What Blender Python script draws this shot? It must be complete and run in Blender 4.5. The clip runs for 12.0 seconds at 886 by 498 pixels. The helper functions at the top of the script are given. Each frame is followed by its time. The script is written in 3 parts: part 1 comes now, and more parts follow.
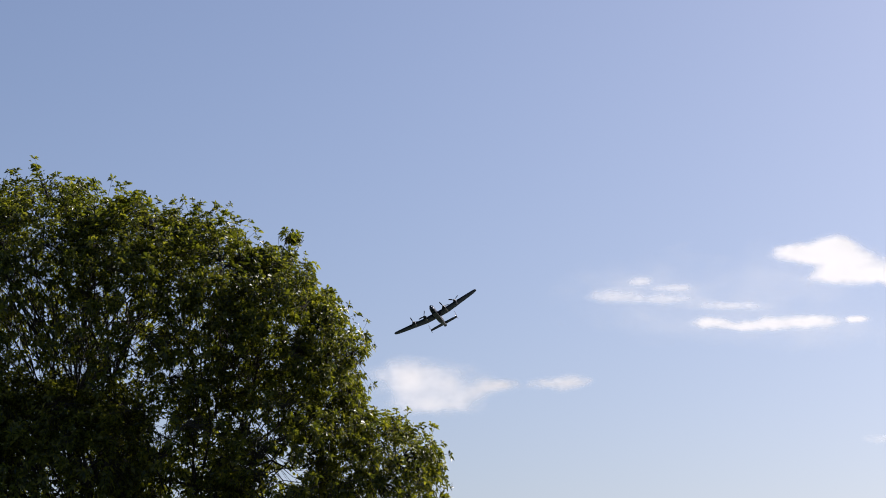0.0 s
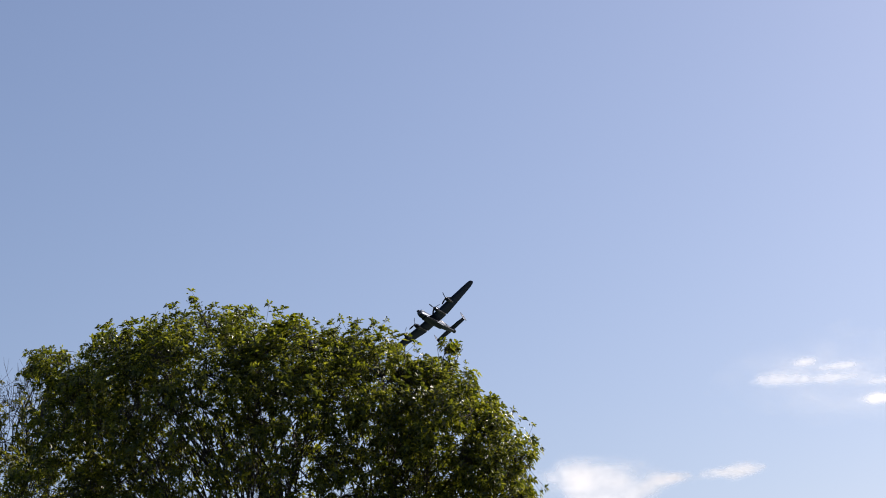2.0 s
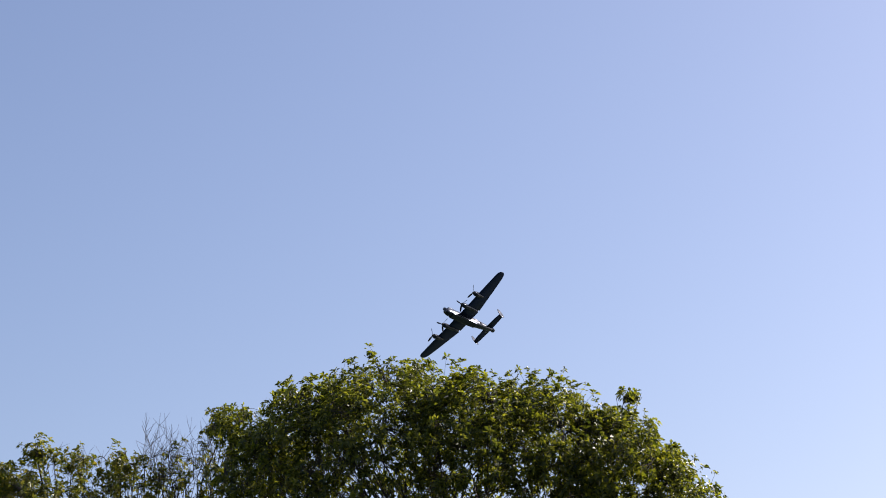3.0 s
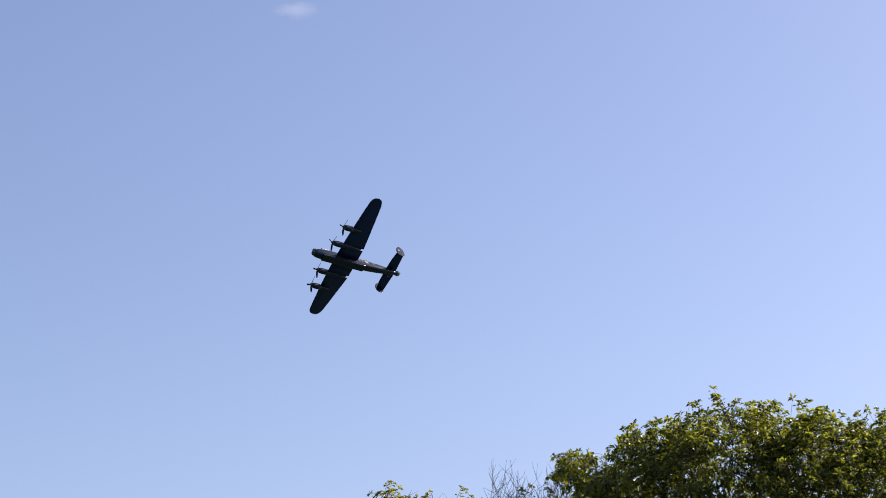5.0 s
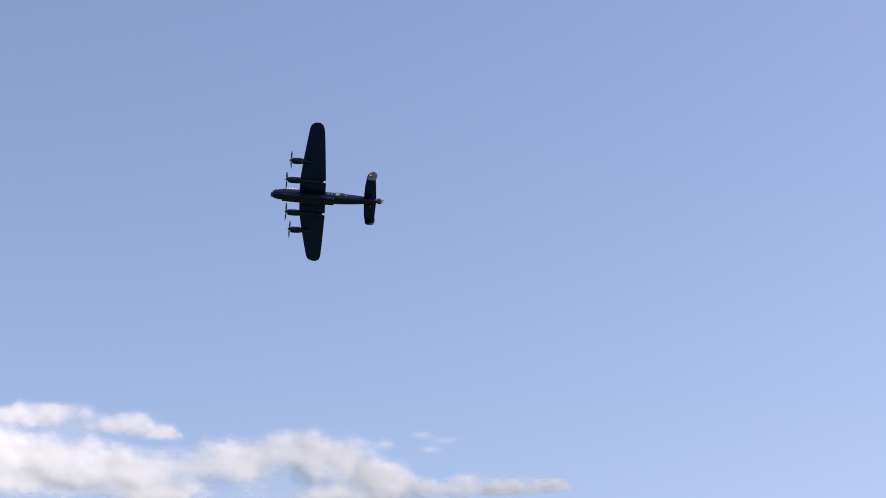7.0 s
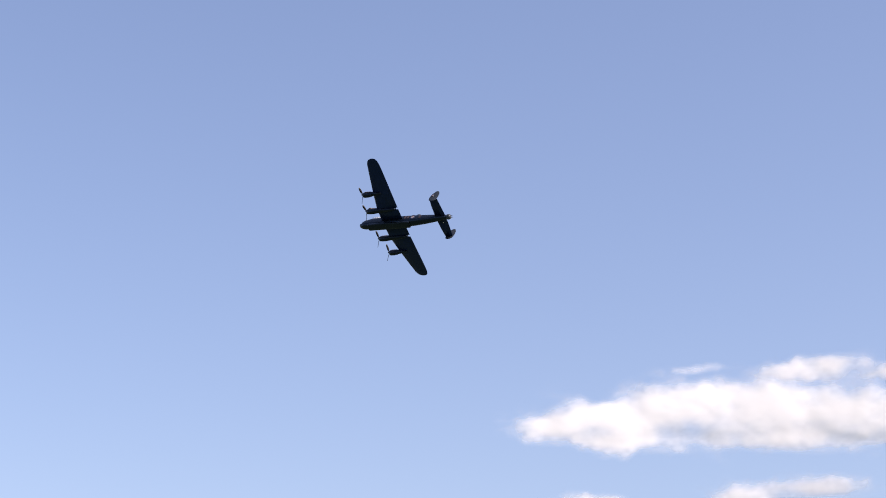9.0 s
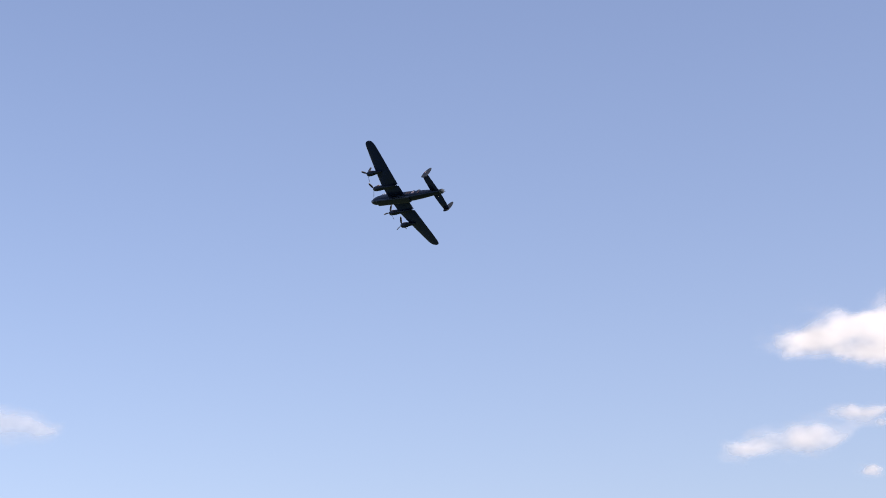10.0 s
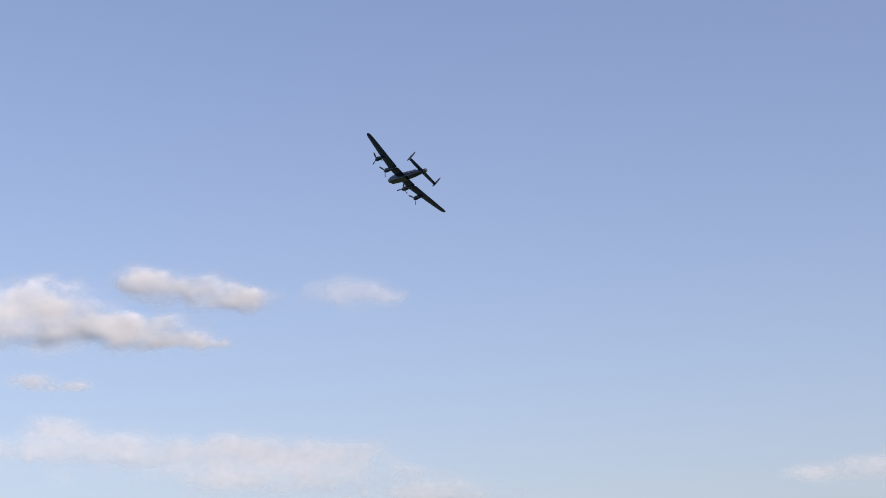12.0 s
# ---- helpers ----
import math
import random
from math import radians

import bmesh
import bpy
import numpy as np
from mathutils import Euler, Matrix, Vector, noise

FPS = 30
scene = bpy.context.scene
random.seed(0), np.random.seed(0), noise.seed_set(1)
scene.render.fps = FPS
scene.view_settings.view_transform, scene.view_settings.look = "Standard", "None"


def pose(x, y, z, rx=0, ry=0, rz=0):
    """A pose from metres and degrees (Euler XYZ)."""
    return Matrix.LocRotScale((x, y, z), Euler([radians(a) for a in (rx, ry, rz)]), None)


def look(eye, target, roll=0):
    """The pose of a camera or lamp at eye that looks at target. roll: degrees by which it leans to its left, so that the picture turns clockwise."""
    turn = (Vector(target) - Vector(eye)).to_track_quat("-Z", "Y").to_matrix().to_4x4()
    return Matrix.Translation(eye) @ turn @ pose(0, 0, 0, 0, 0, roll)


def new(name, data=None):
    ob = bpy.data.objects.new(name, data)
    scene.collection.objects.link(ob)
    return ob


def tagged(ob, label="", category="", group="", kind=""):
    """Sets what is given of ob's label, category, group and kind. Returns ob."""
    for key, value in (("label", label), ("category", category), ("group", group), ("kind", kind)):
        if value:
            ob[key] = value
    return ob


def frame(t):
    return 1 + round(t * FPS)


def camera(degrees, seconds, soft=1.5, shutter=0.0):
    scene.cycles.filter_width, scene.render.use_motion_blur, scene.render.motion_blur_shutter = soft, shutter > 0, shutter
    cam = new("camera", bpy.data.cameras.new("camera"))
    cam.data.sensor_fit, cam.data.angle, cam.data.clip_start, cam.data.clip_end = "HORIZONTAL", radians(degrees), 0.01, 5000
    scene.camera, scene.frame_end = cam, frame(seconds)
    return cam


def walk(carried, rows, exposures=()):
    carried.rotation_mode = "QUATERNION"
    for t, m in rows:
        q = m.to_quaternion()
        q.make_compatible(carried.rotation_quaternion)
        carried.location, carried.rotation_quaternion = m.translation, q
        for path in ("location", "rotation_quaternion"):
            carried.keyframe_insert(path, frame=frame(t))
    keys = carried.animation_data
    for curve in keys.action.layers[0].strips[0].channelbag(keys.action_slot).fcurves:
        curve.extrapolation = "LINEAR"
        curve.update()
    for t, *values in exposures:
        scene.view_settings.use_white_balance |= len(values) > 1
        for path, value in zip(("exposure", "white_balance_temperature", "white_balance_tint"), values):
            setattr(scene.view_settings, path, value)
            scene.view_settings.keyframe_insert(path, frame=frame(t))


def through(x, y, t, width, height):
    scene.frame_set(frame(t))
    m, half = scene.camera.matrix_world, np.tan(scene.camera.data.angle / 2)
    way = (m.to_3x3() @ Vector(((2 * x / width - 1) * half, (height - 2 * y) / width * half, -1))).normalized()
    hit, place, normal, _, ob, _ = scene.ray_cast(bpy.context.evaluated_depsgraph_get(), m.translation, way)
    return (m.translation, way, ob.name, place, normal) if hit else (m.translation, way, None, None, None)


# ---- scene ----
import collections

# ---------------------------------------------------------------- camera
# A hand-held camera at one spot, turning after the aircraft.
EYE = (0.0, 0.0, 1.6)
cam = camera(23.93, 12.0, soft=0.95)
CAMERA_TURNS = (
    (0, 103.108, -1.321, -19.335),
    (0.5, 103.436, -1.006, -18.9),
    (1, 104.236, 0.746, -17.646),
    (1.5, 105.074, 1.998, -15.33),
    (2, 106.001, 2.382, -13.991),
    (2.5, 106.496, 2.201, -11.625),
    (3, 107.607, 2.476, -8.95),
    (3.2, 108.02, 2.483, -8.088),
    (4.8, 109.201, 1.661, -0.35),
    (5, 109.128, 1.194, 0.414),
    (5.5, 108.945, 1.048, 4.241),
    (6, 108.981, 0.436, 8.618),
    (6.5, 108.795, 1.041, 13.39),
    (7, 108.928, 0.099, 18.723),
    (7.2, 109.586, -0.6, 22.817),
    (8.8, 108.285, -0.068, 39.506),
    (9, 107.622, -0.106, 40.394),
    (9.5, 105.403, -1.37, 43.656),
    (10, 105.885, 2.318, 48.164),
    (10.5, 105.89, 2.96, 51.176),
    (11, 104.004, -0.635, 53.337),
    (11.5, 102.606, 1.384, 55.993),
    (12, 102.451, 1.797, 57.577),
)
walk(cam, [(t, pose(*EYE, rx, ry, rz)) for t, rx, ry, rz in CAMERA_TURNS],
     exposures=((0.0, 0.23, 6090, 21), (1.5, 0.36, 6170, 20), (2.5, 0.55, 6230, 21), (3.0, 0.73, 6260, 22), (6.0, 1.02, 6340, 24), (9.0, 1.18, 6560, 26), (9.6, 1.12, 6570, 26), (10.6, 1.07, 6560, 26), (12.0, 0.79, 6500, 26)))

# ---------------------------------------------------------------- sky and sun
SUN_AZ, SUN_EL = 69.0, 36.0          # degrees from +y towards +x, and above the horizon
world = bpy.data.worlds.new("sky")
world.use_nodes = True
scene.world = world
wn = world.node_tree
sky = wn.nodes.new("ShaderNodeTexSky")
sky.sky_type, sky.sun_disc = "NISHITA", False
sky.sun_elevation, sky.sun_rotation = radians(SUN_EL), radians(SUN_AZ)
sky.altitude, sky.air_density, sky.dust_density, sky.ozone_density = 60, 1.0, 1.85, 1.25
wn.links.new(sky.outputs[0], wn.nodes["Background"].inputs[0])
wn.nodes["Background"].inputs[1].default_value = 0.085
sun_dir = Vector((math.sin(radians(SUN_AZ)) * math.cos(radians(SUN_EL)),
                  math.cos(radians(SUN_AZ)) * math.cos(radians(SUN_EL)), math.sin(radians(SUN_EL))))
sun = new("sun", bpy.data.lights.new("sun", "SUN"))
sun.data.energy, sun.data.angle, sun.data.color = 5.0, radians(0.55), (1.0, 0.96, 0.86)
sun.matrix_world = look(sun_dir * 900, (0, 0, 0))


# ---------------------------------------------------------------- materials
def material(name, base=(0.5, 0.5, 0.5), rough=0.6, metal=0.0):
    m = bpy.data.materials.new(name)
    m.use_nodes = True
    b = m.node_tree.nodes["Principled BSDF"]
    b.inputs["Base Color"].default_value = (*base, 1)
    b.inputs["Roughness"].default_value = rough
    b.inputs["Metallic"].default_value = metal
    return m


def add(m, kind, **values):
    n = m.node_tree.nodes.new(kind)
    for k, v in values.items():
        n.inputs[k.replace("_", " ")].default_value = v
    return n


def ramp(m, source, stops):
    r = m.node_tree.nodes.new("ShaderNodeValToRGB")
    while len(r.color_ramp.elements) < len(stops):
        r.color_ramp.elements.new(0.5)
    for e, (p, c) in zip(r.color_ramp.elements, stops):
        e.position, e.color = p, (*c, 1)
    m.node_tree.links.new(source, r.inputs[0])
    return r.outputs[0]


def mixed(m, factor, a, b):
    x = m.node_tree.nodes.new("ShaderNodeMix")
    x.data_type = "RGBA"
    m.node_tree.links.new(factor, x.inputs[0])
    for s, v in ((6, a), (7, b)):
        if isinstance(v, tuple):
            x.inputs[s].default_value = (*v, 1)
        else:
            m.node_tree.links.new(v, x.inputs[s])
    return x.outputs[2]


def worn(name, dark, light, scale, rough=0.6, metal=0.0, bump=0.15, fine=6.0):
    """Two scales of stain and grain, with fine relief."""
    m = material(name, light, rough, metal)
    t = m.node_tree
    co = add(m, "ShaderNodeTexCoord")
    big, small = add(m, "ShaderNodeTexNoise", Scale=scale, Detail=5.0), add(m, "ShaderNodeTexNoise", Scale=scale * fine, Detail=4.0)
    for n in (big, small):
        t.links.new(co.outputs["Object"], n.inputs["Vector"])
    c1 = ramp(m, big.outputs[0], ((0.3, dark), (0.7, light)))
    c2 = ramp(m, small.outputs[0], ((0.3, dark), (0.65, light)))
    half = add(m, "ShaderNodeValue")
    half.outputs[0].default_value = 0.45
    b = t.nodes["Principled BSDF"]
    t.links.new(mixed(m, half.outputs[0], c1, c2), b.inputs["Base Color"])
    bp = add(m, "ShaderNodeBump", Strength=bump, Distance=0.05)
    t.links.new(small.outputs[0], bp.inputs["Height"])
    t.links.new(bp.outputs[0], b.inputs["Normal"])
    return m


def airframe_paint():
    """Matt black below with blue distance haze put into its colour, brown and green bands of camouflage above, both
    streaked by use.
    """
    m = worn("airframe_paint", (0.003, 0.009, 0.040), (0.006, 0.015, 0.062), 0.9, 0.38, 0.0, 0.03, 7)
    t = m.node_tree
    co = add(m, "ShaderNodeTexCoord")
    sep = add(m, "ShaderNodeSeparateXYZ")
    t.links.new(co.outputs["Normal"], sep.inputs[0])
    top = add(m, "ShaderNodeMath")
    top.operation = "GREATER_THAN"
    t.links.new(sep.outputs[2], top.inputs[0])
    top.inputs[1].default_value = 0.45
    bands = add(m, "ShaderNodeTexNoise", Scale=0.22, Detail=1.0)
    t.links.new(co.outputs["Object"], bands.inputs["Vector"])
    camo = ramp(m, bands.outputs[0], ((0.47, (0.045, 0.05, 0.028)), (0.5, (0.085, 0.062, 0.04))))
    b = t.nodes["Principled BSDF"]
    under = b.inputs["Base Color"].links[0].from_socket
    t.links.new(mixed(m, top.outputs[0], under, camo), b.inputs["Base Color"])
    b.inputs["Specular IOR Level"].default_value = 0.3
    # Blue specular tint: the cool look of hazy ground, put into the reflections.
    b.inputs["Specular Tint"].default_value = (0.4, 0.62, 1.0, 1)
    return m


def leaf_material(name, shades, through):
    """Leaves that vary one by one, glossy above, letting light through."""
    m = material(name, shades[0], 0.38)
    t = m.node_tree
    g = add(m, "ShaderNodeNewGeometry")
    b = t.nodes["Principled BSDF"]
    n = len(shades) - 1
    t.links.new(ramp(m, g.outputs["Random Per Island"], [(i / n, c) for i, c in enumerate(shades)]), b.inputs["Base Color"])
    b.inputs["Specular IOR Level"].default_value = 0.36
    tr = add(m, "ShaderNodeBsdfTranslucent")
    t.links.new(ramp(m, g.outputs["Random Per Island"], [(i / n, c) for i, c in enumerate(through)]), tr.inputs[0])
    mx = add(m, "ShaderNodeMixShader", Fac=0.35)
    t.links.new(b.outputs[0], mx.inputs[1])
    t.links.new(tr.outputs[0], mx.inputs[2])
    t.links.new(mx.outputs[0], t.nodes["Material Output"].inputs[0])
    return m


def cloud_material():
    """White vapour that scatters the light of both its sides: thin where its density runs out, with soft uneven edges."""
    m = material("cloud_vapour", (0.93, 0.925, 0.90), 1.0)
    t = m.node_tree
    b = t.nodes["Principled BSDF"]
    b.inputs["Specular IOR Level"].default_value = 0.0
    at = add(m, "ShaderNodeAttribute")
    at.attribute_name = "vapour"
    co = add(m, "ShaderNodeTexCoord")
    nz = add(m, "ShaderNodeTexNoise", Scale=0.018, Detail=3.0, Roughness=0.5)
    t.links.new(co.outputs["Object"], nz.inputs["Vector"])
    k = add(m, "ShaderNodeMath")
    k.operation = "MULTIPLY_ADD"
    t.links.new(nz.outputs[0], k.inputs[0])
    k.inputs[1].default_value = 0.22
    t.links.new(at.outputs["Fac"], k.inputs[2])
    mr = add(m, "ShaderNodeMapRange")
    mr.interpolation_type = "SMOOTHSTEP"
    t.links.new(k.outputs[0], mr.inputs[0])
    mr.inputs[1].default_value, mr.inputs[2].default_value = -0.10, 1.45
    tl = add(m, "ShaderNodeBsdfTranslucent")
    tl.inputs[0].default_value = (0.93, 0.925, 0.90, 1)
    body = add(m, "ShaderNodeMixShader", Fac=0.5)
    t.links.new(b.outputs[0], body.inputs[1])
    t.links.new(tl.outputs[0], body.inputs[2])
    clear = add(m, "ShaderNodeBsdfTransparent")
    mx = add(m, "ShaderNodeMixShader")
    t.links.new(mr.outputs[0], mx.inputs[0])
    t.links.new(clear.outputs[0], mx.inputs[1])
    t.links.new(body.outputs[0], mx.inputs[2])
    t.links.new(mx.outputs[0], t.nodes["Material Output"].inputs[0])
    return m


PAINT = airframe_paint()
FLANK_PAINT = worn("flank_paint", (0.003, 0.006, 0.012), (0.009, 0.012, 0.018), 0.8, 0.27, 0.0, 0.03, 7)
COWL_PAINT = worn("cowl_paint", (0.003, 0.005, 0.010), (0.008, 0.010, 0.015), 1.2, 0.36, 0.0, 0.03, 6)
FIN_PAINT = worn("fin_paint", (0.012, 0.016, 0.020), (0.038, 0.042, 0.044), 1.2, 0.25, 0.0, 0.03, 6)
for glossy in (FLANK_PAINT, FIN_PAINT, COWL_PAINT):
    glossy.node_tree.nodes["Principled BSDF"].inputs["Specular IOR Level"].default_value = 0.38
    # Sheen coloured blue here, in place of the ground's warm reflection.
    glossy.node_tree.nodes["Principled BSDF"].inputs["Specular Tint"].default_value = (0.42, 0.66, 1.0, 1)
BARREL = material("gun_metal", (0.015, 0.015, 0.018), 0.6, 0.3)
SPINNER = worn("spinner_black", (0.012, 0.012, 0.013), (0.03, 0.03, 0.03), 2.0, 0.35)
BLADE = worn("blade_black", (0.006, 0.007, 0.009), (0.014, 0.015, 0.018), 3.0, 0.8)
BLADE.node_tree.nodes["Principled BSDF"].inputs["Specular IOR Level"].default_value = 0.15
YELLOW = material("tip_yellow", (0.10, 0.07, 0.012), 0.7)
EXHAUST = worn("exhaust_rust", (0.05, 0.035, 0.025), (0.16, 0.10, 0.07), 5.0, 0.7, 0.4)
RED, WHITE, BLUE = (material(n, c, 0.6) for n, c in (("roundel_red", (0.09, 0.015, 0.015)), ("roundel_white", (0.32, 0.31, 0.30)), ("roundel_blue", (0.012, 0.016, 0.045))))
CODE_RED = material("code_red", (0.032, 0.02, 0.024), 0.7)
GLAZING = material("glazing", (0.07, 0.085, 0.10), 0.10)
GLAZING.node_tree.nodes["Principled BSDF"].inputs["Transmission Weight"].default_value = 0.5
GLAZING.node_tree.nodes["Principled BSDF"].inputs["IOR"].default_value = 1.3
# Pale and opaque: bright reflections in the glass are put into its base colour.
CANOPY = material("canopy_glass", (0.42, 0.47, 0.52), 0.12)
FRAME = material("glazing_frame", (0.02, 0.022, 0.02), 0.5)
LAMP = material("lamp_lens", (0.75, 0.75, 0.72), 0.15)
BARK = worn("bark", (0.022, 0.018, 0.014), (0.07, 0.058, 0.046), 3.0, 0.9, 0.0, 0.6, 9)
LEAF = leaf_material("oak_leaf", ((0.011, 0.020, 0.004), (0.034, 0.046, 0.006), (0.068, 0.076, 0.010), (0.125, 0.118, 0.016)),
                     ((0.075, 0.11, 0.007), (0.20, 0.232, 0.010), (0.35, 0.37, 0.016), (0.56, 0.55, 0.028)))
LEAF_PALE = leaf_material("yellowing_leaf", ((0.028, 0.045, 0.009), (0.055, 0.075, 0.012), (0.09, 0.10, 0.016), (0.13, 0.115, 0.02)),
                          ((0.13, 0.17, 0.012), (0.24, 0.27, 0.016), (0.37, 0.36, 0.02), (0.48, 0.40, 0.028)))
VAPOUR = cloud_material()
GRASS = worn("meadow_grass", (0.018, 0.033, 0.011), (0.040, 0.058, 0.020), 0.35, 0.9, 0.0, 0.5, 14)


# ---------------------------------------------------------------- mesh helpers
def mesh_of(name, verts, faces, mat, smooth=True):
    me = bpy.data.meshes.new(name)
    me.from_pydata([tuple(v) for v in verts], [], faces)
    me.materials.append(mat)
    if smooth:
        me.polygons.foreach_set("use_smooth", [True] * len(me.polygons))
    me.update()
    return me


def part(name, me, parent, label="", m=None, kind=""):
    ob = new(name, me)
    ob.parent = parent
    if m is not None:
        ob.matrix_basis = m
    return tagged(ob, label, kind=kind)


def loft(rings, cap=True):
    """Rings of equally many points, skinned one to the next."""
    n = len(rings[0])
    verts = [p for r in rings for p in r]
    faces = [(i * n + j, i * n + (j + 1) % n, (i + 1) * n + (j + 1) % n, (i + 1) * n + j) for i in range(len(rings) - 1) for j in range(n)]
    if cap:
        faces.append(tuple(reversed(range(n))))
        faces.append(tuple(range((len(rings) - 1) * n, len(rings) * n)))
    return verts, faces


def oval(s, half, low, high, cy=0.0, n=24, power=2.4):
    """A ring across the fuselage, s metres behind the nose."""
    c, h = (low + high) / 2, (high - low) / 2
    out = []
    for k in range(n):
        a = 2 * math.pi * k / n
        y = math.copysign(abs(math.cos(a)) ** (2 / power), math.cos(a)) * half
        z = math.copysign(abs(math.sin(a)) ** (2 / power), math.sin(a)) * h
        out.append((8.0 - s, cy + y, c + z))
    return out


def joined(*pieces):
    verts, faces = [], []
    for v, f in pieces:
        k = len(verts)
        verts += list(v)
        faces += [tuple(i + k for i in q) for q in f]
    return verts, faces


def moved(piece, m):
    return [tuple(m @ Vector(v)) for v in piece[0]], piece[1]


def rod(a, b, r0, r1=None, n=6):
    a, b = Vector(a), Vector(b)
    r1 = r0 if r1 is None else r1
    q = (b - a).to_track_quat("Z", "Y").to_matrix()
    ring = lambda p, r: [tuple(p + q @ Vector((math.cos(2 * math.pi * k / n) * r, math.sin(2 * math.pi * k / n) * r, 0))) for k in range(n)]
    return loft([ring(a, r0), ring(b, r1)])


def dome(centre, rx, ry, rz, low=-0.35, n=18, rows=8):
    """An upright egg, cut off below at low of its half height."""
    rings = []
    a0 = math.asin(low)
    for i in range(rows):
        a = a0 + (math.pi / 2 - 0.06 - a0) * i / (rows - 1)
        rings.append([(centre[0] + math.cos(a) * rx * math.cos(2 * math.pi * k / n), centre[1] + math.cos(a) * ry * math.sin(2 * math.pi * k / n),
                       centre[2] + math.sin(a) * rz) for k in range(n)])
    return loft(rings)


# ---------------------------------------------------------------- ground
def ground():
    rings, verts, faces = [0, 30, 80, 200, 600, 1800, 4800], [(0, 0, 0)], []
    n = 64
    for r in rings[1:]:
        for k in range(n):
            a = 2 * math.pi * k / n
            x, y = r * math.cos(a), r * math.sin(a)
            lift = (noise.noise((x * 0.004, y * 0.004, 3.0)) * 1.2 if r > 100 else 0.0)
            verts.append((x, y, lift))
    faces += [(0, 1 + k, 1 + (k + 1) % n) for k in range(n)]
    for i in range(len(rings) - 2):
        a, b = 1 + i * n, 1 + (i + 1) * n
        faces += [(a + k, b + k, b + (k + 1) % n, a + (k + 1) % n) for k in range(n)]
    tagged(new("ground", mesh_of("ground", verts, faces, GRASS)), "wide level meadow of short green grass", "ground", kind="structure")


ground()


# ---------------------------------------------------------------- trees
def tubes(paths, sides):
    """Tapered tubes along paths of (point, radius), all in one mesh."""
    verts, faces = [], []
    for path in paths:
        base = len(verts)
        for i, (p, r) in enumerate(path):
            a, b = path[max(i - 1, 0)][0], path[min(i + 1, len(path) - 1)][0]
            q = (Vector(b) - Vector(a)).to_track_quat("Z", "Y").to_matrix()
            for k in range(sides):
                t = 2 * math.pi * k / sides
                verts.append(tuple(Vector(p) + q @ Vector((math.cos(t) * r, math.sin(t) * r, 0))))
        for i in range(len(path) - 1):
            for k in range(sides):
                a, b = base + i * sides + k, base + i * sides + (k + 1) % sides
                faces.append((a, b, b + sides, a + sides))
    return verts, faces


def bent(rng, a, b, r0, r1, steps, sway):
    """A path from a to b that rises first and wavers."""
    a, b = np.array(a), np.array(b)
    out = []
    for i in range(steps + 1):
        s = i / steps
        p = a + (b - a) * np.array((s ** 1.25, s ** 1.25, s ** 0.9))
        p = p + rng.normal(0, sway, 3) * math.sin(math.pi * s)
        out.append((tuple(p), r0 + (r1 - r0) * s ** 0.8))
    return out


def leaf_mesh(name, rng, tips, ways, per, size, mat):
    """Slender folded leaves: a star of them at the end of each twig, a few more along it."""
    n = len(tips) * per
    tip = np.repeat(tips, per, 0)
    way = np.repeat(ways, per, 0)
    rank = np.tile(np.arange(per), len(tips))
    star = rank < per * 0.65
    # two directions square to the twig
    e1 = np.cross(way, np.array((0.31, 0.22, 0.93)))
    e1 /= np.linalg.norm(e1, axis=1)[:, None] + 1e-9
    e2 = np.cross(way, e1)
    turn = rank * 2.4 + np.repeat(rng.uniform(0, 6.28, len(tips)), per) + rng.normal(0, 0.25, n)
    d = e1 * np.cos(turn)[:, None] + e2 * np.sin(turn)[:, None]
    d = d + way * np.where(star, rng.uniform(0.1, 0.9, n), rng.uniform(0.2, 0.7, n))[:, None] + rng.normal(0, 0.18, (n, 3)) + np.array((0, 0, -0.12))
    d /= np.linalg.norm(d, axis=1)[:, None]
    length = size * rng.uniform(0.7, 1.2, n) * np.repeat(rng.uniform(0.75, 1.2, len(tips)), per)
    back = np.where(star, rng.uniform(0.0, 0.25, n), rng.uniform(0.5, 2.2, n))
    root = tip - way * (back * size)[:, None] + rng.normal(0, size * 0.08, (n, 3))
    side = np.cross(d, rng.normal(0, 0.55, (n, 3)) + way + np.array((0, 0, 0.5)))
    side /= np.linalg.norm(side, axis=1)[:, None] + 1e-9
    up = np.cross(side, d)
    width = length * rng.uniform(0.17, 0.25, n)
    L, Wd = length[:, None], width[:, None]
    droop = np.array((0, 0, -0.20)) * L
    p = np.stack([root, root + d * L * 0.55 + side * Wd + up * Wd * 0.4, root + d * L + droop, root + d * L * 0.55 - side * Wd + up * Wd * 0.4], 1)
    co = p.reshape(-1, 3)
    base = np.arange(n)[:, None] * 4
    tri = np.concatenate([base + np.array((0, 1, 2)), base + np.array((0, 2, 3))], 1).reshape(-1, 3)
    me = bpy.data.meshes.new(name)
    me.vertices.add(len(co))
    me.vertices.foreach_set("co", co.ravel())
    me.loops.add(tri.size)
    me.loops.foreach_set("vertex_index", tri.ravel())
    me.polygons.add(len(tri))
    me.polygons.foreach_set("loop_start", np.arange(0, tri.size, 3))
    me.materials.append(mat)
    me.update(calc_edges=True)
    return me


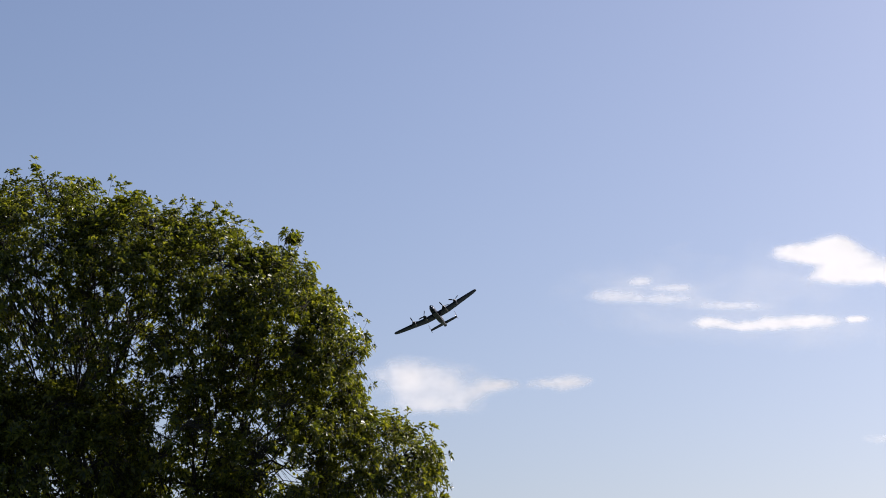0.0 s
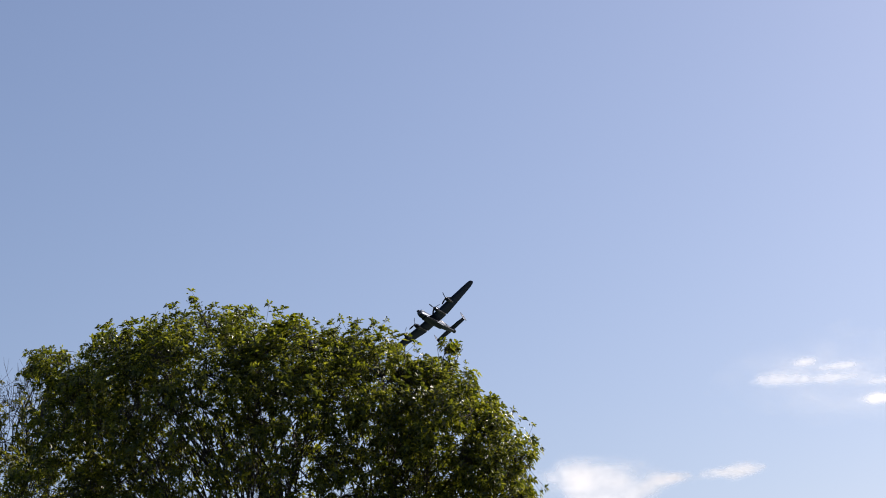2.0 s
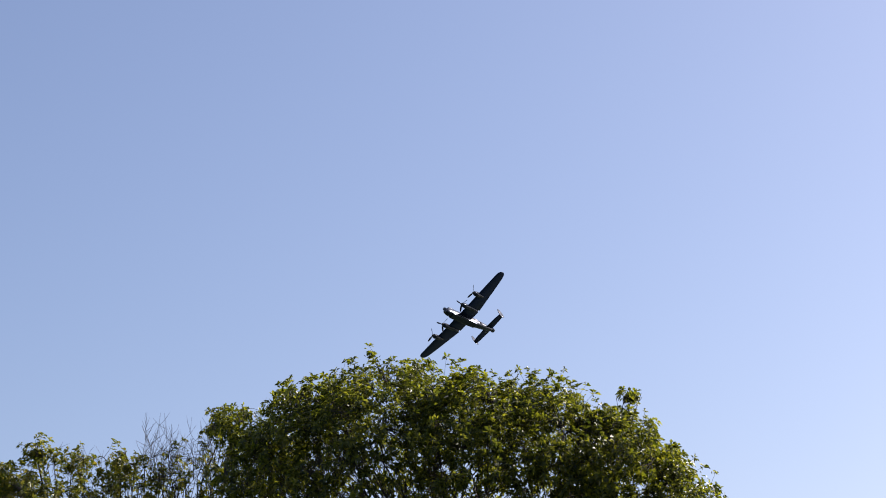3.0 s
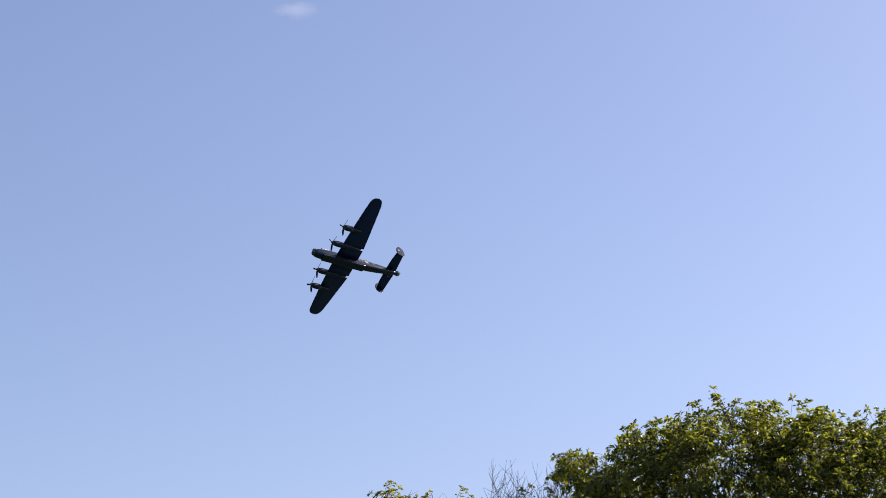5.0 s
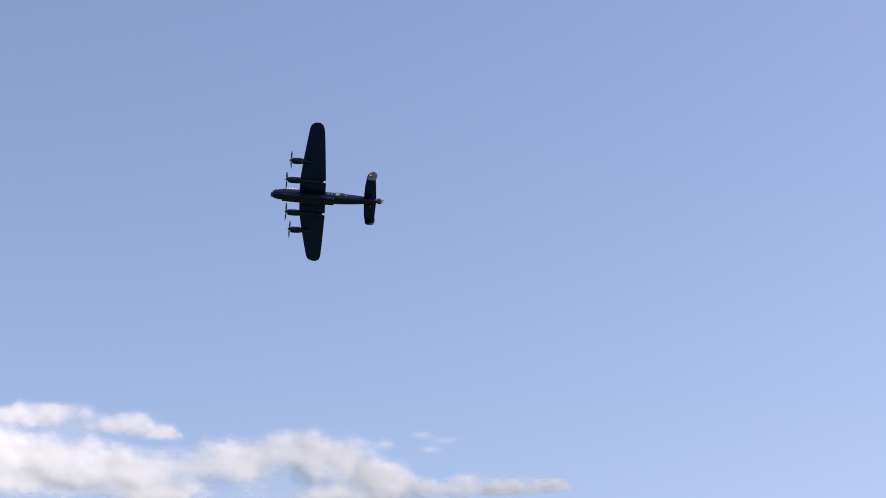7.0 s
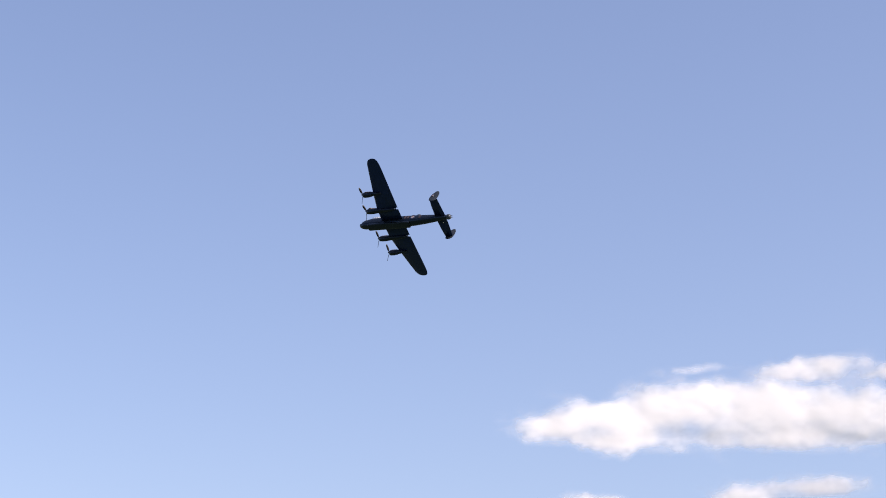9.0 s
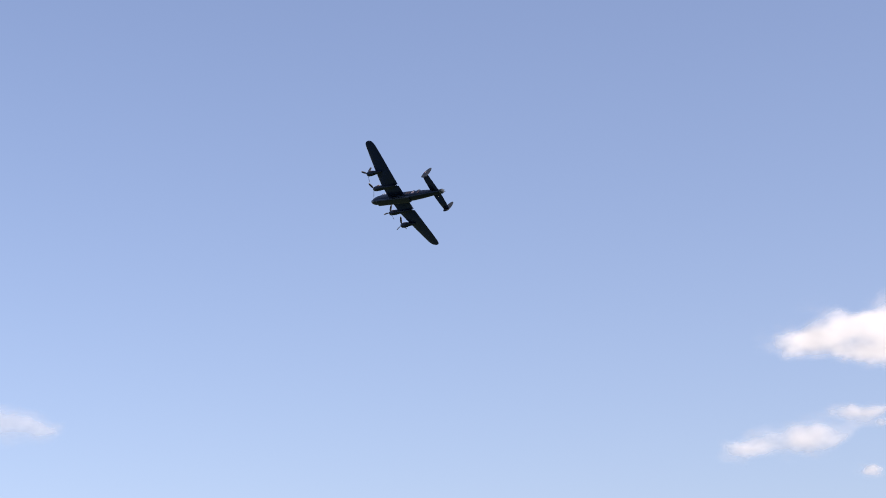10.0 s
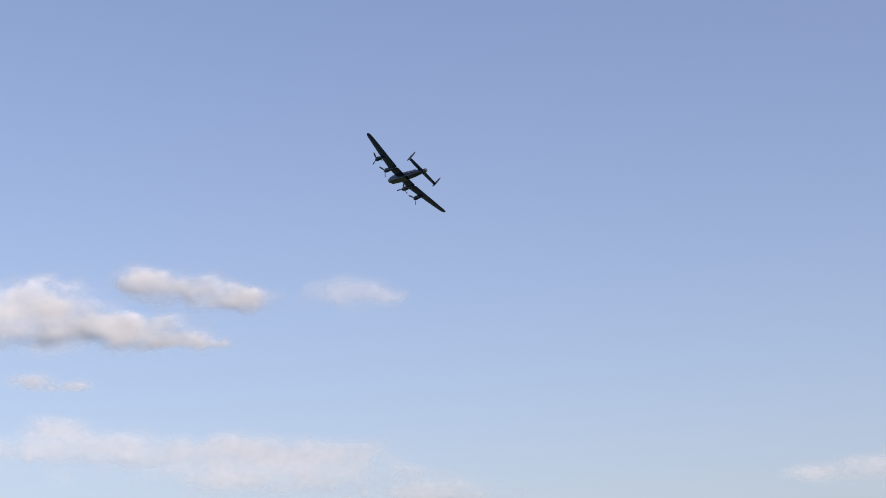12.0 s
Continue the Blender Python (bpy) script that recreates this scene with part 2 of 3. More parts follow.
def tree(seed, az, away, forks, lobes, density, size, mat, label, bare=()):
    """A tree at that bearing and distance. Lobes of its crown: across, away, height, three half sizes, fullness.
    The leaves grow on the outside of the lobes' union, few within."""
    rng = np.random.default_rng(seed)
    a = radians(az)
    root = tagged(new("tree"), label, "tree", group="trees beside the meadow")
    root.matrix_basis = pose(away * math.sin(a), away * math.cos(a), 0, 0, 0, -az)
    trunk, starts = [], []
    for k in range(forks):
        t = 2 * math.pi * k / forks + rng.uniform(-0.3, 0.3)
        top = (math.cos(t) * 1.3, math.sin(t) * 1.1, rng.uniform(4.2, 5.2))
        trunk.append(bent(rng, (math.cos(t) * 0.12, math.sin(t) * 0.12, -0.15), top, 0.24, 0.13, 6, 0.05))
        starts.append(np.array(top))
    trunk.append(bent(rng, (0, 0, -0.2), (0, 0, 1.6), 0.42, 0.30, 4, 0.02))
    part("trunk", mesh_of("trunk", *tubes(trunk, 10), BARK), root)
    centres, halves = np.array([q[:3] for q in lobes]), np.array([q[3:6] for q in lobes])
    tips, ways, twigs = [], [], []
    for cx, cy, cz, rx, ry, rz, full in lobes:
        c, r = np.array((cx, cy, cz)), np.array((rx, ry, rz))
        s = min(starts, key=lambda q: np.linalg.norm(q[:2] * 2.2 - c[:2]))
        boughs, nodes = [], []
        # one or more limbs rise into the lobe and fan out under its leaves
        for k in range(max(1, int(rx * ry * 0.55))):
            end = c + np.array((rng.uniform(-0.45, 0.45) * rx, rng.uniform(-0.45, 0.45) * ry, rz * rng.uniform(0.3, 0.6))) * min(1, k + 0.3)
            limb = bent(rng, s - np.array((0, 0, 0.12)), end, 0.058, 0.012, 10, 0.24)
            boughs.append(limb)
            nodes += [np.array(p) for p, _ in limb[4:]]
            for _ in range(int(5 + 2.2 * rx * rz)):
                u = rng.normal(0, 1, 3)
                u /= np.linalg.norm(u)
                u[2] = abs(u[2]) if rng.random() < 0.75 else u[2]
                goal = c + u * r * rng.uniform(0.6, 0.88)
                j = rng.integers(4, len(limb) - 1)
                b = bent(rng, np.array(limb[j][0]), goal, limb[j][1] * 0.6, 0.007, 5, 0.07)
                boughs.append(b)
                nodes += [np.array(p) for p, _ in b[1:]]
        part("limb", mesh_of("limb", *tubes(boughs, 5), BARK), root)
        nodes = np.array(nodes)
        count = int(density * full * (rx * ry + ry * rz + rx * rz) / 3 * 4 * math.pi)
        u = rng.normal(0, 1, (count, 3))
        u /= np.linalg.norm(u, axis=1)[:, None]
        depth = np.minimum(rng.exponential(0.24, count), 1.4)          # metres below the crown's skin
        rad = 1.0 - depth / r.min()
        spire = rng.random(count) < 0.10
        rad = np.where(spire, 1.0 + rng.uniform(0.0, 0.19, count) / r.min(), np.maximum(rad, 0.1))
        lump = np.array([noise.noise((c + q * r) * 1.7) + 0.7 * noise.noise((c + q * r) * 3.6) for q in u])
        p = c + u * r * (rad + 0.27 * lump / max(r.min(), 0.8))[:, None]
        # within the rest of the crown, where no light comes, little grows
        inner = (1 - np.linalg.norm((p[:, None] - centres) / halves, axis=2)) * halves.min(axis=1)
        inner = inner.max(axis=1)
        keep = rng.random(count) < np.exp(-np.maximum(inner - 0.22, 0) * 3.0)
        # leaves gather in sprays, with small gaps between them, wider where the crown is thin
        gap = np.array([0.9 * noise.noise(q * 1.4 + np.array((9.0, 2.0, 5.0))) + 0.95 * noise.noise(q * 3.4 + np.array((1.0, 7.0, 3.0))) for q in p])
        keep &= gap > -0.24 + 0.5 * (1.0 - min(full, 1.0)) + (0.7 * np.clip(0.1 - u[:, 2], 0, 0.6) if cz > 8.6 else 0.0)
        p, u = p[keep], u[keep]
        for q, w in zip(p, u):
            d = np.linalg.norm(nodes - q, axis=1)
            near = nodes[int(np.argmin(d))]
            twigs.append([(tuple(near), 0.007), (tuple((near + q) / 2 + rng.normal(0, 0.03, 3) + np.array((0, 0, 0.03))), 0.005), (tuple(q), 0.003)])
            g = 0.5 * (q - near) / (np.linalg.norm(q - near) + 1e-6) + w * 0.7 + np.array((0, 0, 0.3)) + rng.normal(0, 0.45, 3)
            tips.append(q)
            ways.append(g / np.linalg.norm(g))
    for x0, x1, y0, z0, z1, count in bare:
        for _ in range(count):
            x, y = rng.uniform(x0, x1), y0 + rng.uniform(-0.6, 0.6)
            top = np.array((x, y, z1 - rng.random() ** 1.5 * (z1 - z0) * 0.8))
            foot = np.array((x + rng.uniform(-0.6, 0.6), y, z0 - 1.2))
            stem = bent(rng, foot, top, 0.013, 0.003, 6, 0.09)
            twigs.append(stem)
            for k in (2, 3, 3, 4, 4, 5):
                p = np.array(stem[k][0])
                q = p + np.array((rng.uniform(-0.32, 0.32), rng.uniform(-0.2, 0.2), rng.uniform(0.12, 0.42)))
                twigs.append([(tuple(p), 0.005), (tuple((p + q) / 2 + rng.normal(0, 0.03, 3)), 0.004), (tuple(q), 0.0025)])
    part("twig", mesh_of("twig", *tubes(twigs, 3), BARK), root, kind="stuff")
    part("crown", leaf_mesh("crown", rng, np.array(tips), np.array(ways), 14, size, mat), root, kind="stuff")
    return root


MAIN_CROWN = (
    (-2.5, 0.0, 10.52, 2.3, 2.8, 2.72, 1.0), (-4.1, 0.2, 10.82, 1.6, 2.3, 2.15, 0.9), (-0.6, -0.2, 10.22, 2.1, 2.8, 2.58, 1.0), (0.9, 0.0, 10.25, 1.8, 2.6, 2.4, 1.0),
    (2.4, 0.0, 9.9, 1.55, 2.4, 2.05, 1.0), (3.4, 0.0, 9.3, 1.3, 2.1, 1.6, 1.0), (3.85, 0.0, 8.2, 0.95, 1.7, 1.2, 1.0), (4.95, 0.2, 6.9, 1.6, 1.7, 1.55, 0.95),
    (3.0, 0.0, 12.22, 0.34, 0.40, 0.40, 0.42), (2.80, 0.0, 11.7, 0.24, 0.35, 0.45, 0.8), (-5.85, 0.4, 12.0, 0.55, 0.7, 0.45, 0.75), (-5.4, 0.3, 10.6, 0.9, 1.3, 1.3, 0.6),
    (3.0, -0.5, 7.4, 1.9, 2.0, 1.9, 0.75), (0.6, -0.3, 7.6, 2.4, 2.2, 1.4, 0.65), (-1.8, 0.3, 7.6, 2.4, 2.3, 1.4, 0.9), (-4.0, 0.5, 8.4, 1.9, 2.2, 1.9, 0.85),
    (-5.6, 0.4, 8.9, 1.2, 1.5, 1.7, 0.65), (-5.6, 0.4, 6.8, 1.3, 1.6, 1.9, 1.0),
    (-4.2, 0.6, 6.8, 2.2, 2.6, 2.0, 1.0), (-1.8, 0.4, 6.6, 2.3, 2.8, 2.0, 1.0), (0.9, 0.6, 6.0, 2.1, 2.4, 1.8, 0.9), (3.8, 0.4, 5.2, 2.0, 2.1, 1.7, 0.7))
tree(11, 11.0, 45.0, 5, MAIN_CROWN, 55, 0.128, LEAF, "tall broad-leaved tree with a dense olive-green crown on several stems")

SIDE_CROWN = (
    (-1.75, 0.0, 12.45, 0.35, 0.5, 0.38, 1.2), (-2.5, 0.2, 11.6, 0.9, 1.2, 0.75, 0.9), (-0.95, 0.0, 12.1, 0.6, 0.9, 0.55, 0.9), (0.15, 0.2, 12.2, 0.5, 0.8, 0.55, 0.8), (0.5, 0.2, 11.5, 0.9, 1.2, 0.9, 0.7),
    (1.7, 0.0, 11.7, 1.1, 1.2, 1.0, 0.55), (2.65, 0.2, 13.2, 0.38, 0.6, 0.42, 1.1), (3.2, 0.2, 13.4, 0.26, 0.5, 0.32, 1.1), (3.3, 0.0, 12.1, 0.9, 1.2, 1.1, 0.55),
    (4.2, 0.3, 12.4, 0.7, 0.9, 1.0, 0.6), (-1.5, -0.2, 10.4, 2.0, 1.8, 1.5, 1.0), (1.2, -0.2, 10.0, 2.0, 1.8, 1.5, 0.8), (3.2, 0.0, 9.8, 1.6, 1.8, 1.5, 0.7), (-3.5, 0.2, 9.9, 1.5, 1.6, 1.6, 0.9),
    (0.0, 0.2, 7.4, 2.6, 2.2, 1.9, 0.9))
tree(23, 0.3, 50.0, 4, SIDE_CROWN, 40, 0.118, LEAF_PALE, "sparser tree with yellowing leaves and bare upper twigs",
     bare=((0.7, 2.4, 0.0, 12.2, 13.4, 46), (-1.2, 0.6, 0.0, 11.9, 12.9, 12), (2.0, 4.0, 0.0, 12.4, 13.2, 16)))


# ---------------------------------------------------------------- clouds
# All float at about one height, so the low ones are farther off.


def whole_patches(faces, dens):
    """Leaves out the stray specks, too thin to be seen, that hang together with nothing."""
    root = {}

    def top(x):
        while root.setdefault(x, x) != x:
            root[x] = root[root[x]]
            x = root[x]
        return x

    for q in faces:
        for x in q[1:]:
            root[top(x)] = top(q[0])
    best = collections.defaultdict(lambda: -9.0)
    for q in faces:
        k = top(q[0])
        best[k] = max(best[k], max(dens[x] for x in q))
    return [q for q in faces if best[top(q[0])] > 0.1]


def grain(seed, u, v):
    """Smooth random values, about -1 to 1, over a plane."""
    table = np.random.default_rng(seed).uniform(-1, 1, (97, 97))
    i, j = np.floor(u).astype(int), np.floor(v).astype(int)
    f, g = u - i, v - j
    f, g = f * f * f * (f * (f * 6 - 15) + 10), g * g * g * (g * (g * 6 - 15) + 10)
    at = lambda p, q: table[p % 97, q % 97]
    return (at(i, j) * (1 - f) + at(i + 1, j) * f) * (1 - g) + (at(i, j + 1) * (1 - f) + at(i + 1, j + 1) * f) * g


def layered(seed, u, v, octaves=4):
    return sum(grain(seed + k, u * 2.03 ** k + 7 * k, v * 2.03 ** k + 3 * k) * 0.55 ** k for k in range(octaves))


def eased(h, times):
    """Each value drawn towards its neighbours."""
    for _ in range(times):
        h = np.pad(h, 1, mode="edge")
        h = (h[1:-1, 1:-1] * 2 + h[:-2, 1:-1] + h[2:, 1:-1] + h[1:-1, :-2] + h[1:-1, 2:]) / 6
    return h


def cloud(seed, puffs, label, thick=1.0, lean=0.0, relief=1.0, beyond=0.0):
    """A fair-weather cloud; puffs: bearing, height above the horizon, two half sizes, all in degrees.
    Each puff swells into many rounded heads above a flatter base.
    A lean above 0 shows the lit upper slopes of the heap, below 0 its underside."""
    rng = np.random.default_rng(seed)
    az0 = sum(p[0] for p in puffs) / len(puffs)
    el0 = sum(p[1] for p in puffs) / len(puffs)
    away = 5000.0 - 150.0 * el0 + beyond
    u0, u1 = min(p[0] - p[2] for p in puffs) - 0.6, max(p[0] + p[2] for p in puffs) + 0.6
    v0, v1 = min(p[1] - p[3] for p in puffs) - 0.5, max(p[1] + p[3] for p in puffs) + 0.5
    nu, nv = max(12, int((u1 - u0) / 0.04)), max(10, int((v1 - v0) / 0.035))
    u, v = np.meshgrid(np.linspace(u0, u1, nu + 1), np.linspace(v0, v1, nv + 1))
    # the air's swirls tear the edges
    stir = min(1.0, 2.0 * sum(p[3] for p in puffs) / len(puffs))
    us = u + 0.16 * stir * layered(seed, u * 1.1, v * 1.6, 3)
    vs = v + 0.09 * stir * layered(seed + 20, u * 1.1, v * 1.6, 3)
    clear, heap = np.ones_like(u), np.zeros_like(u)
    for a, e, ra, re in puffs:
        below = vs < e
        r2 = ((us - a) / ra) ** 2 + ((vs - e) / np.where(below, re * 0.92, re)) ** 2
        clear *= 1.0 - 0.90 * np.exp(np.where(below, -0.85, -1.05) * r2)
        heap = np.maximum(heap, 0.9 * re * np.sqrt(np.clip(1 - r2, 0, 1)))
        for _ in range(int(5 + 2.5 * ra / re)):
            w = rng.uniform(-0.92, 0.92)
            head = max(0.07, re * rng.uniform(0.24, 0.5))
            ha, he = a + ra * w, e + re * math.sqrt(1 - w * w) * rng.uniform(-0.5, 0.85) - head * 0.25
            q2 = ((us - ha) / (head * 1.35)) ** 2 + ((vs - he) / head) ** 2
            clear *= 1.0 - 0.22 * np.exp(-1.0 * q2 ** 1.3)
            heap = np.maximum(heap, 0.45 * re * math.sqrt(max(0.0, 1 - w * w)) + head * 1.1 * np.sqrt(np.clip(1 - q2, 0, 1)) - 9 * (q2 > 1))
    fine = layered(seed + 40, u * 2.6, v * 3.8, 3)
    near = np.clip((1.0 - clear) * 4.0, 0, 1)
    d = (1.0 - clear) ** 1.6 * 1.30 - 0.27 + (0.11 * fine * (0.5 + clear) + 0.20 * layered(seed + 60, u * 1.0, v * 1.9, 2)) * near
    dens = np.where(d > 0, d * thick, d) - max(0.0, 0.5 - thick) * 0.4
    heap = eased(heap, 36) + 0.02 * eased(fine, 3) * np.clip(d + 0.2, 0, 1)
    rr = away * (1.0 + lean * np.radians(v - el0) - relief * radians(1) * np.minimum(heap, 1.2))
    a, e = np.radians(u), np.radians(v)
    c = Vector((away * math.cos(radians(el0)) * math.sin(radians(az0)), away * math.cos(radians(el0)) * math.cos(radians(az0)), away * math.sin(radians(el0))))
    verts = np.stack([rr * np.cos(e) * np.sin(a) - c.x, rr * np.cos(e) * np.cos(a) - c.y, rr * np.sin(e) - c.z], -1).reshape(-1, 3)
    flat = dens.ravel()
    k = (np.arange(nv)[:, None] * (nu + 1) + np.arange(nu)).ravel()
    quads = np.stack([k, k + 1, k + nu + 2, k + nu + 1], 1)
    quads = quads[flat[quads].max(axis=1) > -0.3]
    faces = whole_patches([tuple(q) for q in quads.tolist()], flat)
    me = mesh_of("cloud", verts.tolist(), faces, VAPOUR)
    layer = me.attributes.new("vapour", "FLOAT", "POINT")
    layer.data.foreach_set("value", flat.astype(np.float32))
    ob = tagged(new("cloud", me), label, "cloud", group="fair-weather clouds")
    ob.location = c
    return ob


cloud(3, ((28.75, 13.08, 0.46, 0.32), (29.30, 13.00, 0.45, 0.30), (29.85, 13.18, 0.55, 0.38), (30.45, 12.85, 0.75, 0.40), (30.00, 12.45, 1.00, 0.30), (31.30, 12.42, 0.80, 0.34)), "bright white puffy cloud with a flat base", 1.7, -0.35, 0.22, 0)
cloud(4, ((23.80, 11.90, 0.90, 0.20), (25.20, 11.84, 0.90, 0.18), (27.00, 11.65, 0.95, 0.14), (24.62, 12.34, 0.34, 0.16), (25.40, 12.14, 0.60, 0.12)), "thin white streak of cloud", 0.72, -0.6, 0.2, 0)
cloud(5, ((26.50, 11.20, 0.52, 0.18), (27.30, 11.10, 0.55, 0.15), (28.20, 11.14, 0.95, 0.23), (29.30, 11.20, 0.75, 0.20), (30.50, 11.28, 0.26, 0.09)), "long thin white cloud with a ragged top", 1.35, -0.45, 0.2, 300)
cloud(6, ((18.10, 9.58, 1.10, 0.46), (19.10, 9.35, 1.20, 0.50), (18.70, 8.92, 1.10, 0.36), (20.60, 9.40, 0.60, 0.22), (22.00, 9.46, 0.60, 0.20), (22.70, 9.55, 0.50, 0.25)), "pale white puffy cloud drawn out to a wisp", 1.05, -0.6, 0.25, 300)
cloud(23, ((24.5, 12.1, 2.6, 0.9), (28.2, 12.3, 2.2, 1.0), (29.2, 11.0, 2.6, 0.6), (26.2, 11.2, 2.4, 0.5)), "thin veil of haze about small clouds", 0.3, -0.3, 0.05, 900)
cloud(7, ((31.51, 8.05, 0.96, 0.17),), "faint low scrap of white cloud", 0.6, -0.7, 0.4, 0)
cloud(8, ((-4.20, 25.74, 0.58, 0.23),), "small faint wisp of cloud", 0.28, -0.7, 0.4, 0)
cloud(9, ((-37.30, 12.80, 1.10, 0.34), (-35.80, 12.97, 1.90, 0.72), (-33.60, 13.20, 2.00, 0.86), (-31.40, 13.12, 1.90, 0.86), (-29.20, 12.97, 1.90, 0.80), (-27.20, 12.77, 1.60, 0.70),
          (-25.00, 13.02, 1.40, 0.68), (-23.40, 13.32, 1.30, 0.66), (-21.90, 13.27, 1.10, 0.74), (-20.60, 12.80, 0.95, 0.55), (-18.90, 12.47, 1.30, 0.42), (-16.90, 12.47, 1.10, 0.36), (-15.50, 12.42, 0.60, 0.26),
          (-35.60, 12.34, 1.30, 0.28), (-31.00, 12.42, 2.00, 0.40), (-26.80, 12.20, 1.60, 0.35), (-21.60, 12.25, 1.60, 0.35)), "broad white heaped cloud in ragged banks", 1.3, 0.68, 0.25, 0)
cloud(22, ((-30.90, 14.12, 0.90, 0.34), (-29.40, 14.24, 1.00, 0.36), (-27.60, 13.98, 1.20, 0.34), (-26.50, 13.78, 0.60, 0.22)), "long white bank behind a broader heaped cloud", 1.25, 0.75, 0.2, 700)
cloud(10, ((-20.33, 13.62, 0.22, 0.16), (-19.30, 13.90, 0.30, 0.12), (-18.70, 13.75, 0.50, 0.14), (-19.00, 13.50, 0.30, 0.10)), "faint torn wisp of white cloud", 0.45, 1.3, 0.05, -300)
cloud(11, ((-33.55, 14.26, 0.40, 0.13), (-32.95, 14.29, 0.45, 0.14)), "faint streak of white cloud above a bank", 0.42, 1.3, 0.05, 500)
# Added slanting streak of unknown nature, built like a small cloud.
cloud(12, ((-60.54, 22.37, 0.06, 0.07), (-60.46, 22.28, 0.06, 0.07), (-60.38, 22.18, 0.06, 0.07), (-60.30, 22.06, 0.06, 0.07)), "faint short slanting white streak", 0.4, 0.6, 0.05, 0)
cloud(13, ((-39.30, 9.95, 0.80, 0.28), (-37.70, 10.20, 1.40, 0.42), (-36.20, 10.74, 0.90, 0.25), (-35.10, 10.42, 0.80, 0.13)), "small white cloud with a grey base", 0.95, 0.45, 0.22, 700)
cloud(14, ((-32.30, 10.78, 1.00, 0.45), (-30.20, 10.95, 1.70, 0.36)), "white scrap of cloud with a grey base", 1.15, 0.45, 0.22, 800)
cloud(15, ((-33.10, 9.10, 1.10, 0.50), (-34.00, 8.95, 0.80, 0.26), (-36.11, 9.20, 0.34, 0.22),), "low white cloud with a flat grey base", 1.15, 0.45, 0.22, 800)
cloud(16, ((-68.30, 10.85, 2.20, 0.85), (-65.90, 10.35, 1.80, 0.52), (-64.36, 10.06, 1.10, 0.26), (-70.31, 10.65, 2.40, 0.95),), "broad grey-white cloud bank thinning to a point", 1.25, -0.27, 0.18, 0)
cloud(17, ((-64.82, 11.59, 1.40, 0.50), (-62.95, 11.22, 1.50, 0.42), (-65.59, 11.75, 0.71, 0.38),), "grey-white cloud shaped like a lens", 1.15, -0.27, 0.18, 0)
cloud(18, ((-60.30, 11.40, 0.80, 0.44), (-59.50, 11.40, 0.70, 0.42), (-58.86, 11.15, 0.50, 0.30)), "faint grey-white scrap of cloud", 0.55, -0.1, 0.1, 0)
cloud(19, ((-68.56, 9.06, 0.74, 0.29), (-67.50, 8.89, 0.61, 0.16),), "small grey-white scrap of cloud", 0.8, -0.3, 0.1, 0)
cloud(20, ((-67.56, 7.25, 2.80, 0.55), (-63.61, 7.15, 3.20, 0.50), (-60.83, 6.93, 1.92, 0.42), (-61.77, 6.36, 4.20, 0.55), (-67.87, 7.72, 1.00, 0.40), (-57.77, 5.80, 2.00, 0.36),), "wide low bank of grey-white cloud", 0.75, -0.22, 0.1, 0)
cloud(21, ((-47.63, 6.02, 0.80, 0.24), (-45.97, 6.06, 1.30, 0.34), (-44.65, 5.92, 1.39, 0.42)), "low pale cloud with a pinkish base", 0.65, 0.1, 0.1, 0)


# ---------------------------------------------------------------- aircraft
def wing_ring(lead, trail, y, z, thick, n=14):
    """An aerofoil section, s from the nose, at spanwise y."""
    chord = trail - lead
    prof = []
    for k in range(n):
        x = 0.5 + 0.5 * math.cos(math.pi * k / (n / 2))
        h = 5 * (0.2969 * x ** 0.5 - 0.126 * x - 0.3516 * x * x + 0.2843 * x ** 3 - 0.1036 * x ** 4)
        up = 1 if k <= n // 2 else -0.75
        prof.append((8.0 - (lead + x * chord), y, z + up * h * thick * 0.5 / 0.5))
    return prof


WING = ((0.4, 5.30, 10.25, -0.32, 0.80), (3.40, 5.35, 10.25, -0.30, 0.75), (3.45, 5.35, 9.80, -0.30, 0.75), (3.80, 5.36, 9.80, -0.29, 0.74), (3.85, 5.36, 10.25, -0.28, 0.74), (7.7, 5.80, 10.02, 0.20, 0.60), (12.0, 6.42, 9.75, 0.76, 0.42),
        (14.3, 6.78, 9.55, 1.06, 0.30), (14.95, 7.02, 9.36, 1.15, 0.24), (15.35, 7.42, 9.05, 1.20, 0.17), (15.55, 7.95, 8.60, 1.23, 0.07))


def at_span(y):
    for a, b in zip(WING, WING[1:]):
        if a[0] <= y <= b[0]:
            k = (y - a[0]) / (b[0] - a[0])
            return [p + (q - p) * k for p, q in zip(a, b)]
    return list(WING[-1])


def panel(y0, y1, depth, side, drop=0.0, n=6):
    """A control surface along the trailing edge, a little proud of it."""
    rings = []
    for i in range(n + 1):
        y, lead, trail, z, th = at_span(y0 + (y1 - y0) * i / n)
        s0 = trail - depth * (trail - lead)
        rings.append([(8 - s0, side * y, z + 0.035 + th * depth * 0.36), (8 - trail - 0.03, side * y, z + 0.02 - drop), (8 - trail - 0.03, side * y, z - 0.02 - drop),
                      (8 - s0, side * y, z - 0.025 - th * depth * 0.30)])
    return loft(rings)


